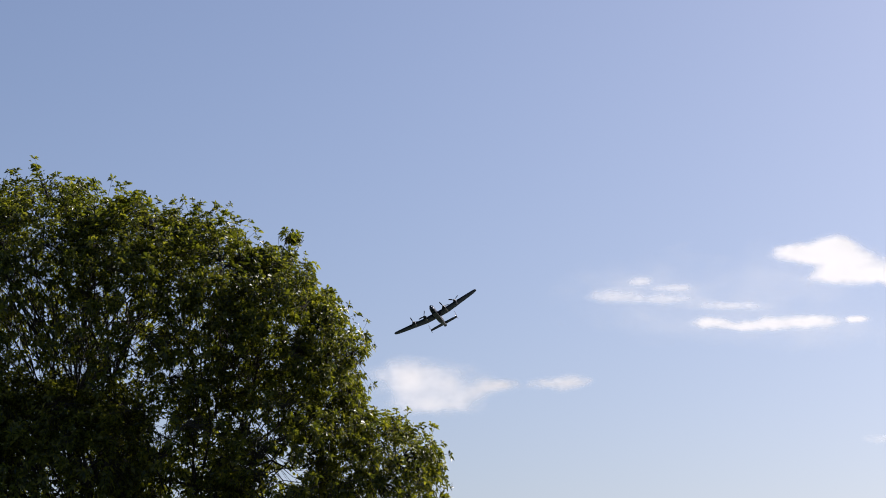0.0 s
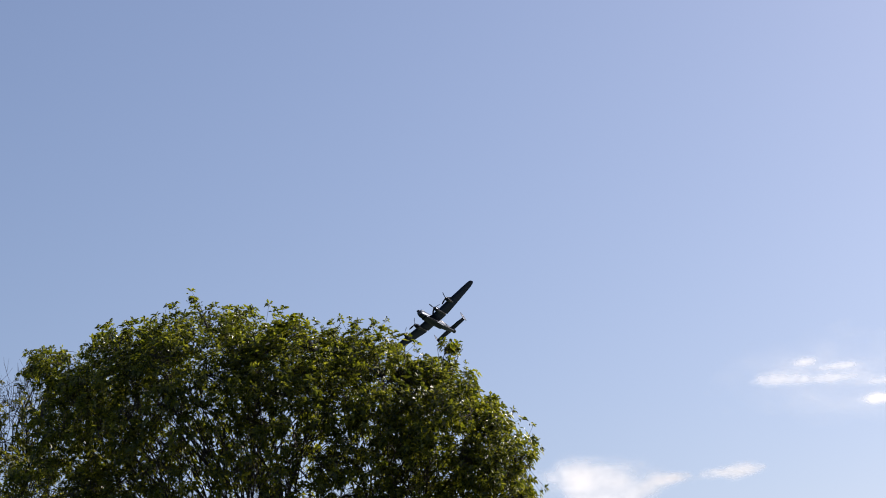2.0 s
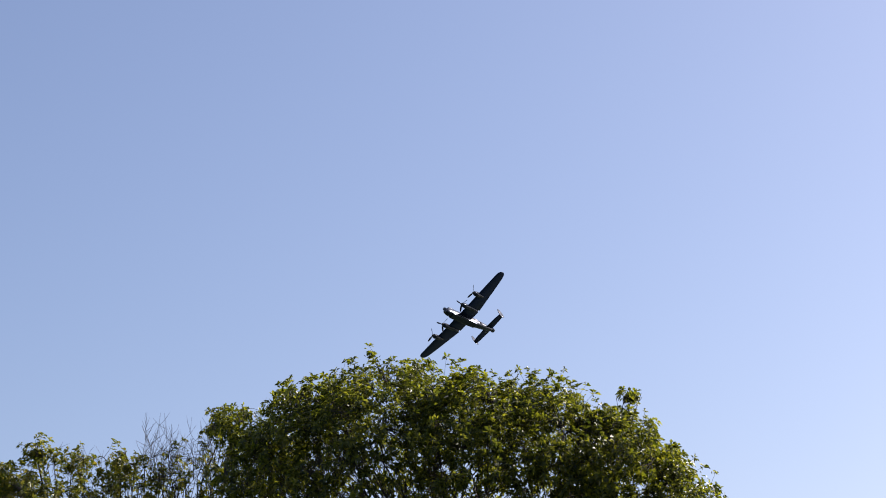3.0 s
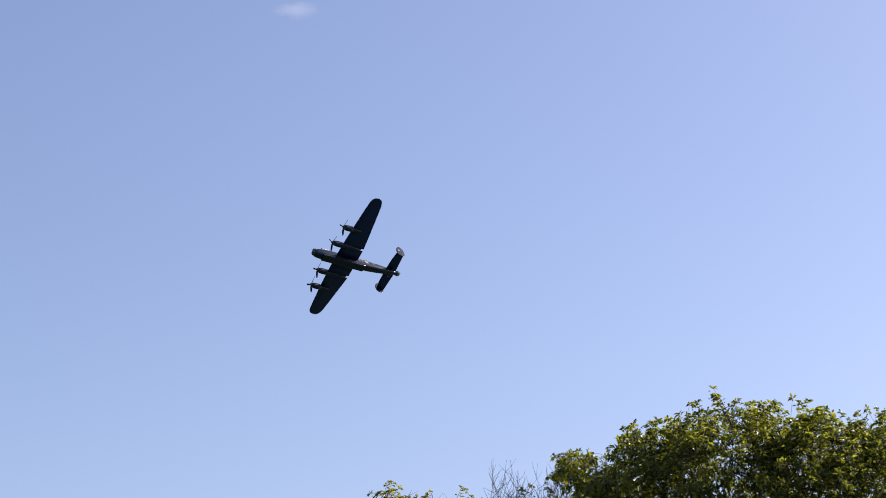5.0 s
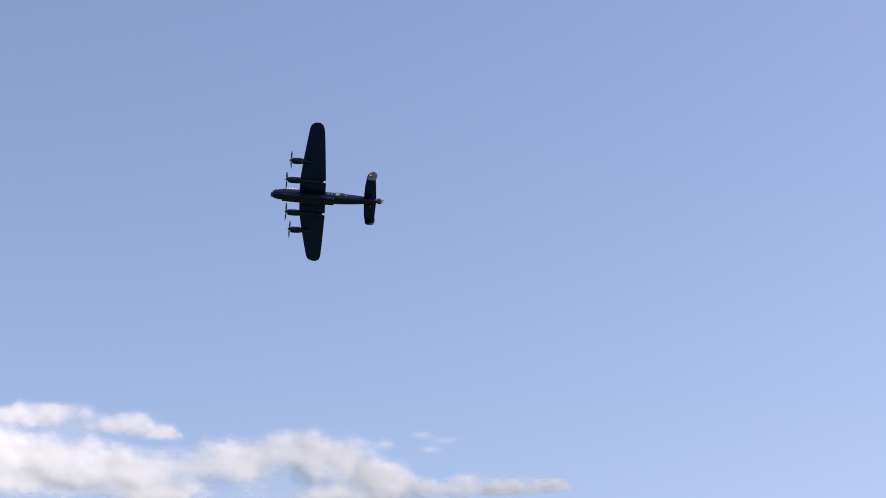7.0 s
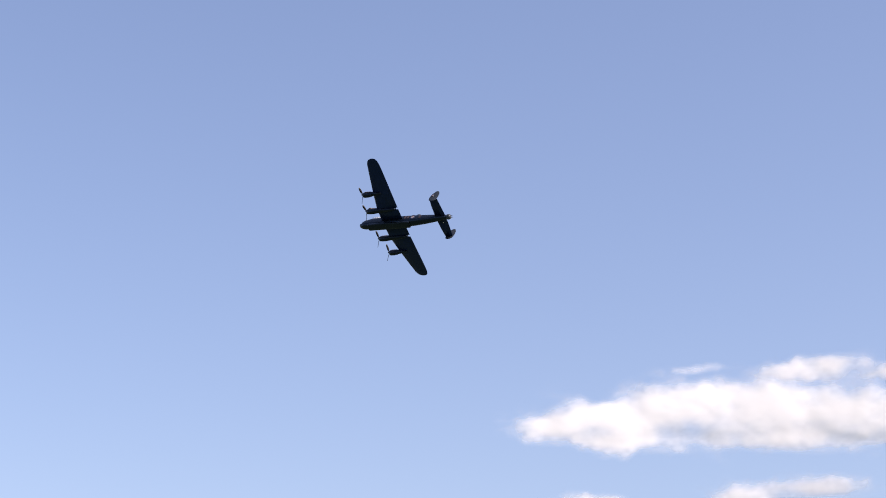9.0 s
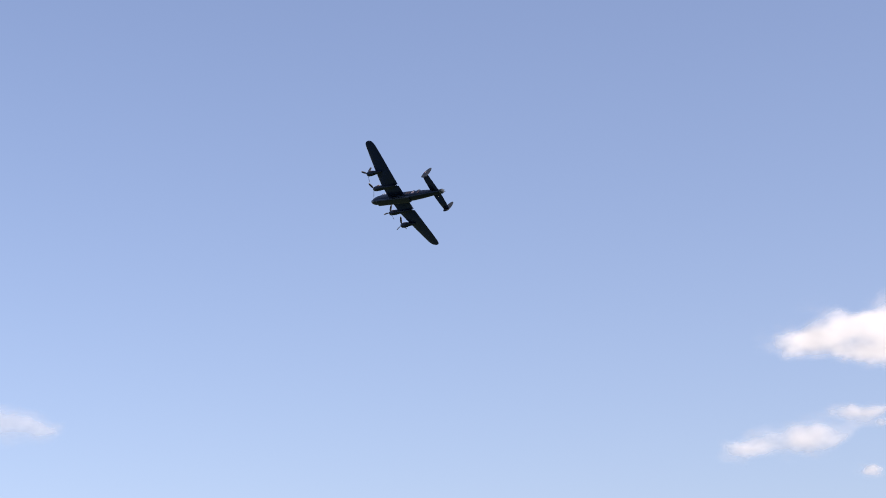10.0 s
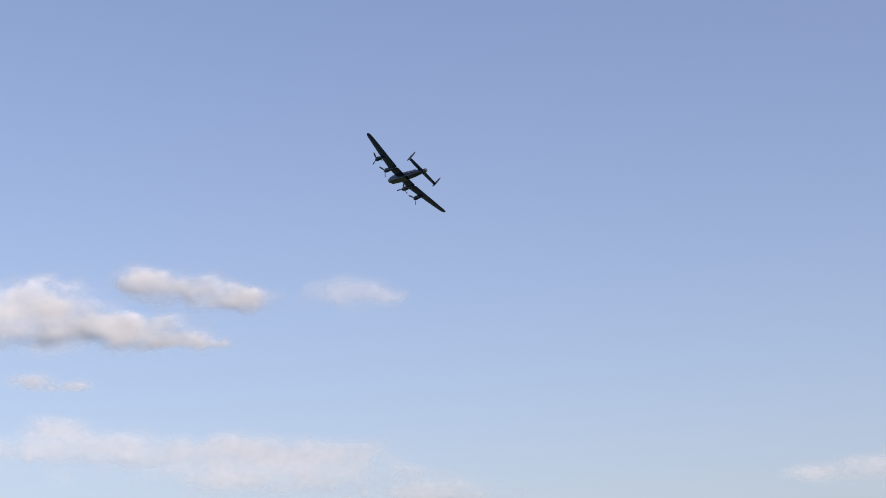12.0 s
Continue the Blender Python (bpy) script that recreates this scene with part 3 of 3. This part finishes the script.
def nacelle(parent, s0, y, z, s1, deep):
    """An in-line engine cowling: round nose, chin radiator, tapering tail."""
    rings = []
    for k, half, low, high in ((0.0, 0.34, -0.40, 0.32), (0.2, 0.42, -0.60, 0.42), (0.7, 0.47, -0.68, 0.48), (1.6, 0.48, -0.68, 0.52), (2.6, 0.46, -0.62 * deep, 0.48),
                               (4.2, 0.38, -0.55 * deep, 0.40), (5.4, 0.28, -0.42 * deep, 0.28)):
        rings.append(oval(s0 + 0.35 + k * (s1 - s0 - 1.4) / 5.4, half * 1.1, z + low * 1.12, z + high * 1.06, y, 16, 2.6))
    rings.append(oval(s1 - 0.15, 0.20, z - 0.12, z + 0.24, y, 16, 2.2))
    rings.append(oval(s1, 0.06, z + 0.0, z + 0.14, y, 16, 2.0))
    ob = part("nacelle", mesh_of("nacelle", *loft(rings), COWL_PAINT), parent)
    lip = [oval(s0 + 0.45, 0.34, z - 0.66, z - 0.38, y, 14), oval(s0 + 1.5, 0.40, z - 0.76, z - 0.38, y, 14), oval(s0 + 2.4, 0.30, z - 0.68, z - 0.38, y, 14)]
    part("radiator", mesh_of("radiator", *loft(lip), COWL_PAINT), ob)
    for side in (-1, 1):
        stubs = [rod((8 - s0 - 0.9 - 0.22 * k, y + side * 0.42, z + 0.16), (8 - s0 - 1.05 - 0.22 * k, y + side * 0.58, z + 0.13), 0.06, 0.05) for k in range(6)]
        part("exhaust", mesh_of("exhaust", *joined(*stubs), EXHAUST), ob, "rusty row of exhaust stubs")
    return ob


def propeller(parent, s0, y, z):
    """Spinner and three blades about their own axis."""
    prof = ((0.0, 0.02), (0.08, 0.13), (0.25, 0.24), (0.48, 0.31), (0.62, 0.32))
    n = 16
    v, f = loft([[(0.35 - a, r * math.cos(2 * math.pi * k / n), r * math.sin(2 * math.pi * k / n)) for k in range(n)] for a, r in prof])
    hub = part("propeller", mesh_of("propeller", v, f, SPINNER), parent, m=pose(8.0 - s0 - 0.15, y, z))
    rings, tip = [], []
    for r, c, tw in ((0.25, 0.16, 60), (0.6, 0.40, 48), (1.1, 0.46, 40), (1.6, 0.40, 34), (1.82, 0.32, 31), (1.95, 0.2, 30), (2.0, 0.06, 30)):
        ca, sa = math.cos(radians(tw)), math.sin(radians(tw))
        ring = [(x * sa - h * ca, x * ca + h * sa, r) for x, h in ((-c / 2, 0), (0, 0.045), (c / 2, 0), (0, -0.045))]
        rings.append(ring)
    blade_me = mesh_of("blade", *loft(rings[:5]), BLADE)
    tip_me = mesh_of("blade_tip", *loft([[(x * 1.0, yy, zz + 0.002) for x, yy, zz in r] for r in rings[4:]]), YELLOW)
    for k in range(3):
        b = part("blade", blade_me, hub, m=pose(0, 0, 0, 120 * k, 0, 0))
        part("blade_tip", tip_me, hub, "yellow tip", m=pose(0, 0, 0, 120 * k, 0, 0))
    return hub


def disc(r0, r1, n=28):
    if r0 == 0:
        v = [(0, 0, 0)] + [(r1 * math.cos(2 * math.pi * k / n), 0, r1 * math.sin(2 * math.pi * k / n)) for k in range(n)]
        return v, [(0, 1 + k, 1 + (k + 1) % n) for k in range(n)]
    v = [(r * math.cos(2 * math.pi * k / n), 0, r * math.sin(2 * math.pi * k / n)) for r in (r0, r1) for k in range(n)]
    return v, [(k, (k + 1) % n, n + (k + 1) % n, n + k) for k in range(n)]


def aircraft():
    ac = tagged(new("bomber_aircraft"), "four-engined vintage heavy bomber with black underside, banking in flight", "aircraft")
    # fuselage
    sections = ((0.0, 0.16, -0.70, -0.30), (0.12, 0.42, -0.98, -0.02), (0.45, 0.64, -1.18, 0.34), (1.1, 0.80, -1.32, 0.64), (2.2, 0.90, -1.36, 0.94), (4.0, 0.93, -1.34, 1.12),
                (7.0, 0.93, -1.30, 1.14), (10.5, 0.93, -1.26, 1.12), (13.0, 0.90, -1.18, 1.08), (15.5, 0.80, -0.86, 1.02), (17.8, 0.64, -0.48, 0.94), (19.5, 0.48, -0.16, 0.86),
                (20.3, 0.38, 0.0, 0.78))
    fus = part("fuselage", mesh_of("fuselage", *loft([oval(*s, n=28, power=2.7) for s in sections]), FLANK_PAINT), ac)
    bay = [oval(2.1, 0.74, -1.54, -0.95, n=18, power=3.2), oval(2.25, 0.82, -1.58, -0.9, n=18, power=3.4), oval(7.0, 0.84, -1.56, -0.9, n=18, power=3.4), oval(11.85, 0.80, -1.54, -0.85, n=18, power=3.4),
           oval(12.0, 0.72, -1.50, -0.85, n=18, power=3.2)]
    part("bomb_bay", mesh_of("bomb_bay", *loft(bay), FLANK_PAINT, False), fus)
    part("bomb_aimer_window", mesh_of("bomb_aimer_window", *moved(dome((0, 0, 0), 0.42, 0.52, 0.34, 0.0), Matrix.Translation((7.86, 0, -0.62)) @ pose(0, 0, 0, 0, 105, 0)), GLAZING), fus, "clear rounded nose glazing")
    part("bomb_aimer_frame", mesh_of("bomb_aimer_frame", *rod((7.98, -0.45, -0.6), (7.98, 0.45, -0.6), 0.03), FRAME), fus)
    # glasshouse of the cockpit
    can = part("canopy", mesh_of("canopy", *loft([oval(1.9, 0.30, 0.6, 0.92, n=16), oval(2.4, 0.58, 0.6, 1.50, n=16, power=3), oval(3.6, 0.62, 0.6, 1.66, n=16, power=3),
                                                  oval(4.7, 0.54, 0.6, 1.48, n=16, power=3), oval(5.3, 0.2, 0.6, 1.14, n=16)]), CANOPY), ac, "framed clear cockpit canopy")
    for s, h, w in ((2.4, 1.52, 0.59), (3.0, 1.60, 0.62), (3.6, 1.68, 0.63), (4.15, 1.60, 0.60), (4.7, 1.50, 0.55)):
        part("canopy_frame", mesh_of("canopy_frame", *loft([oval(s - 0.04, w + 0.012, 0.6, h, n=16, power=3), oval(s + 0.04, w + 0.012, 0.6, h, n=16, power=3)]), FRAME), can)
    # turrets with their guns
    for s, z, r, guns, way in ((0.75, 0.45, 0.48, 2, 1), (13.3, 1.12, 0.58, 2, -1), (20.55, 0.36, 0.58, 4, -1)):
        tur = part("turret", mesh_of("turret", *dome((8 - s, 0, z), r * 1.05, r, r, -0.75), GLAZING), ac, "domed perspex gun turret")
        for k in (-1, 0, 1):
            a = radians(40 * k)
            bar = [(8 - s + way * math.cos(a) * (r + 0.02) * math.cos(t) , math.sin(a) * (r + 0.02) * math.cos(t), z + math.sin(t) * (r + 0.02)) for t in np.linspace(-0.7, 1.4, 7)]
            part("turret_frame", mesh_of("turret_frame", *tubes([[(p, 0.028) for p in bar]], 5), FRAME), tur)
        for g in range(guns):
            y = (-0.22 if g % 2 else 0.22)
            dz = 0.1 * (g // 2)
            part("gun_barrel", mesh_of("gun_barrel", *rod((8 - s + way * r * 0.6, y, z + 0.02 + dz), (8 - s + way * (r + 0.35), y, z + 0.05 + dz), 0.035, 0.025), BARREL), tur)
    # wings with their flaps and ailerons
    for side in (1, -1):
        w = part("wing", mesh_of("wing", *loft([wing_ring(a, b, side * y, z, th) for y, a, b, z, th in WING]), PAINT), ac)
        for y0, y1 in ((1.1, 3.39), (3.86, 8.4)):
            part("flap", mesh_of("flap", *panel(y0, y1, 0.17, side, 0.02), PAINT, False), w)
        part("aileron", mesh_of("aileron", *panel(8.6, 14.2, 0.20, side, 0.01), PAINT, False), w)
        for s0, y, z, s1, deep in ((2.73, 3.63, -0.52, 9.7, 0.75), (3.37, 7.72, -0.22, 7.8, 0.7)):
            nacelle(ac, s0, side * y, z, s1, deep)
    # tail
    for side in (1, -1):
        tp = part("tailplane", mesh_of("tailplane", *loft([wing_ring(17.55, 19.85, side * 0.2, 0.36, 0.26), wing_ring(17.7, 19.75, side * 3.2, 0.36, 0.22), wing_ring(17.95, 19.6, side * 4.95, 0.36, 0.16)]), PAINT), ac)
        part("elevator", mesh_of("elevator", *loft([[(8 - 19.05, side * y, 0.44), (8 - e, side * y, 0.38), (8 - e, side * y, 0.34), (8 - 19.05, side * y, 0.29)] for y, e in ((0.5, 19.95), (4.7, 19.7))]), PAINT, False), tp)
        rings = []
        for z, lead, trail in ((-0.50, 18.45, 19.25), (-0.32, 18.15, 19.5), (0.1, 17.95, 19.66), (0.8, 17.9, 19.72), (1.5, 18.05, 19.72), (2.1, 18.3, 19.66), (2.5, 18.6, 19.5), (2.7, 18.9, 19.3)):
            rings.append([(p[0], side * 4.98 + (p[2]) * 0.5, z) for p in wing_ring(lead, trail, 0.0, 0.0, 0.22)])
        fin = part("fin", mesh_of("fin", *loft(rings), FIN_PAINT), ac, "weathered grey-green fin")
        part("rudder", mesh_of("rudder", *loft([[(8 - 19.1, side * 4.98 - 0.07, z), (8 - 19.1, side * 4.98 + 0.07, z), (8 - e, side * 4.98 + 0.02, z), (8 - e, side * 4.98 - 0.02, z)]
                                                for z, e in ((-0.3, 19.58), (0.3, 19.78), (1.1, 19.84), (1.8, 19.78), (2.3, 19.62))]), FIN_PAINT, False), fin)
        # flash on the fin and roundel with code bars on the flank
        for k, mat in enumerate((RED, WHITE, BLUE)):
            v, f = loft([[(8 - 18.3 - 0.2 * k, side * 5.10, 1.0), (8 - 18.49 - 0.2 * k, side * 5.10, 1.0)], [(8 - 18.3 - 0.2 * k, side * 5.10, 1.45), (8 - 18.49 - 0.2 * k, side * 5.10, 1.45)]], False)
            part("fin_flash", mesh_of("fin_flash", v, f[:1], mat, False), fin)
        place = Matrix.Translation((8 - 12.6, side * 0.922, 0.05))
        for k, (r0, r1, mat) in enumerate(((0.0, 0.19, RED), (0.19, 0.32, WHITE), (0.32, 0.62, BLUE))):
            part("roundel", mesh_of("roundel", *moved(disc(r0, r1), Matrix.Translation((0, side * 0.003 * k, 0)) @ place), mat, False), fus)
        for s in (10.6, 11.3, 14.0):
            c = 0.935 if s < 12 else 0.875
            v = [(8 - s + a, side * (c + 0.012), z) for a, z in ((0.0, -0.35), (-0.45, -0.35), (-0.45, 0.45), (0.0, 0.45))]
            part("code_bar", mesh_of("code_bar", v, [(0, 1, 2, 3)], CODE_RED, False), fus)
    part("tail_lamp", mesh_of("tail_lamp", *moved(dome((0, 0, 0), 0.1, 0.1, 0.08), Matrix.Translation((8 - 18.9, -1.2, 0.2)) @ pose(0, 0, 0, 180, 0, 0)), LAMP), ac)
    props = [propeller(ac, s0, side * y, z) for side in (1, -1) for s0, y, z in ((2.73, 3.63, -0.52), (3.37, 7.72, -0.22))]
    return ac, props


AIRCRAFT, PROPELLERS = aircraft()

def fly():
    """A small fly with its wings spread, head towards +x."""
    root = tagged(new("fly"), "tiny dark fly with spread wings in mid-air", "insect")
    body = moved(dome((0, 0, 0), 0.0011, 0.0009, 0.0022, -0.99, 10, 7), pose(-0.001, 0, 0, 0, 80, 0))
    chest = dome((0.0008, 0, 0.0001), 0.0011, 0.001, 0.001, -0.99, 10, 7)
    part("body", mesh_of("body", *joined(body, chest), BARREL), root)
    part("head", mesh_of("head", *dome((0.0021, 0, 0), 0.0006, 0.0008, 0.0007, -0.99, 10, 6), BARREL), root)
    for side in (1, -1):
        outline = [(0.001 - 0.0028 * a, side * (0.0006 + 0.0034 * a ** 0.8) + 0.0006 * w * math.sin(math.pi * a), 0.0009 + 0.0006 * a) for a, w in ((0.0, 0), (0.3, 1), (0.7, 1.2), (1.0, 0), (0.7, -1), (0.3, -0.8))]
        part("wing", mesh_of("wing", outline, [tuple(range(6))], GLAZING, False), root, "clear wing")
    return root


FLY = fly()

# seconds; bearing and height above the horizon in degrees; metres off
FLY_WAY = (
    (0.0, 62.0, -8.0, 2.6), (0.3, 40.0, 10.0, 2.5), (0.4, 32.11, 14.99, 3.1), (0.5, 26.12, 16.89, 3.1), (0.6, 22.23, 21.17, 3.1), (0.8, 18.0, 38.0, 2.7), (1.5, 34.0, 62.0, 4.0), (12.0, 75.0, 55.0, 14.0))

# seconds; place; turn
FLIGHT = (
    (0, 221.84, 648.17, 138.53, 28.44, -6.44, -123.68),
    (0.5, 202.57, 620.39, 139.57, 30.62, -5.34, -126.56),
    (1, 182.07, 593.59, 140.62, 32.22, -5, -128.97),
    (1.5, 160.86, 568.15, 141.42, 32.8, -4.87, -131.19),
    (2, 138.69, 544.4, 142.26, 32.58, -4.76, -133.39),
    (2.5, 115.17, 522, 143.22, 33.14, -4.28, -134.57),
    (3, 90.27, 500.38, 144.23, 33.97, -4.73, -137.01),
    (3.2, 80.02, 491.85, 144.58, 33.95, -6.32, -138.15),
    (4.8, -8.48, 420.94, 143.08, 35.49, -4.83, -147.43),
    (5, -20.35, 412.67, 142.66, 35.84, -5.35, -147.91),
    (5.5, -49.9, 393.74, 142.13, 36.87, -4.85, -151.54),
    (6, -80.41, 376.35, 141.21, 37.71, -4.87, -154.94),
    (6.5, -110.92, 360.51, 140.59, 38.01, -5.21, -157.48),
    (7, -143.13, 346.21, 140.44, 37.95, -5.42, -160.74),
    (7.2, -157.24, 341.79, 140.02, 35.85, -4.72, -161.25),
    (8.8, -262.95, 311.9, 138.82, 34.47, -4.54, -166.74),
    (9, -275.61, 308.11, 138.78, 35.37, -5.02, -167.99),
    (9.5, -308.46, 300.88, 137.53, 35.42, -5.39, -171.38),
    (10, -337.62, 296.72, 141.9, 37.8, -8.25, -173.68),
    (10.5, -370.26, 291.66, 141.77, 37.89, -8.36, -176.61),
    (11, -403.17, 288.11, 143.01, 37.38, -7.33, -178.92),
    (11.5, -436.26, 288.03, 143.08, 37.68, -7.55, 178.31),
    (12, -468.21, 289.93, 143.69, 38.94, -7.67, 175.1),
)


def motions():
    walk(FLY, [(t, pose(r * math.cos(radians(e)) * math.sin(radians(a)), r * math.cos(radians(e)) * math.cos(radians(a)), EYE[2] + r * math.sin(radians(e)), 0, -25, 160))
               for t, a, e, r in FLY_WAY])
    walk(AIRCRAFT, [(t, pose(x, y, z, rx, ry, rz)) for t, x, y, z, rx, ry, rz in FLIGHT])
    for k, p in enumerate(PROPELLERS):
        at = p.matrix_basis.translation.copy()
        rows = []
        for i in range(0, 361):
            rows.append((i / 30, pose(at.x, at.y, at.z, 17 + 37 * k + (76 + 3 * k) * i, 0, 0)))
        walk(p, rows)


motions()
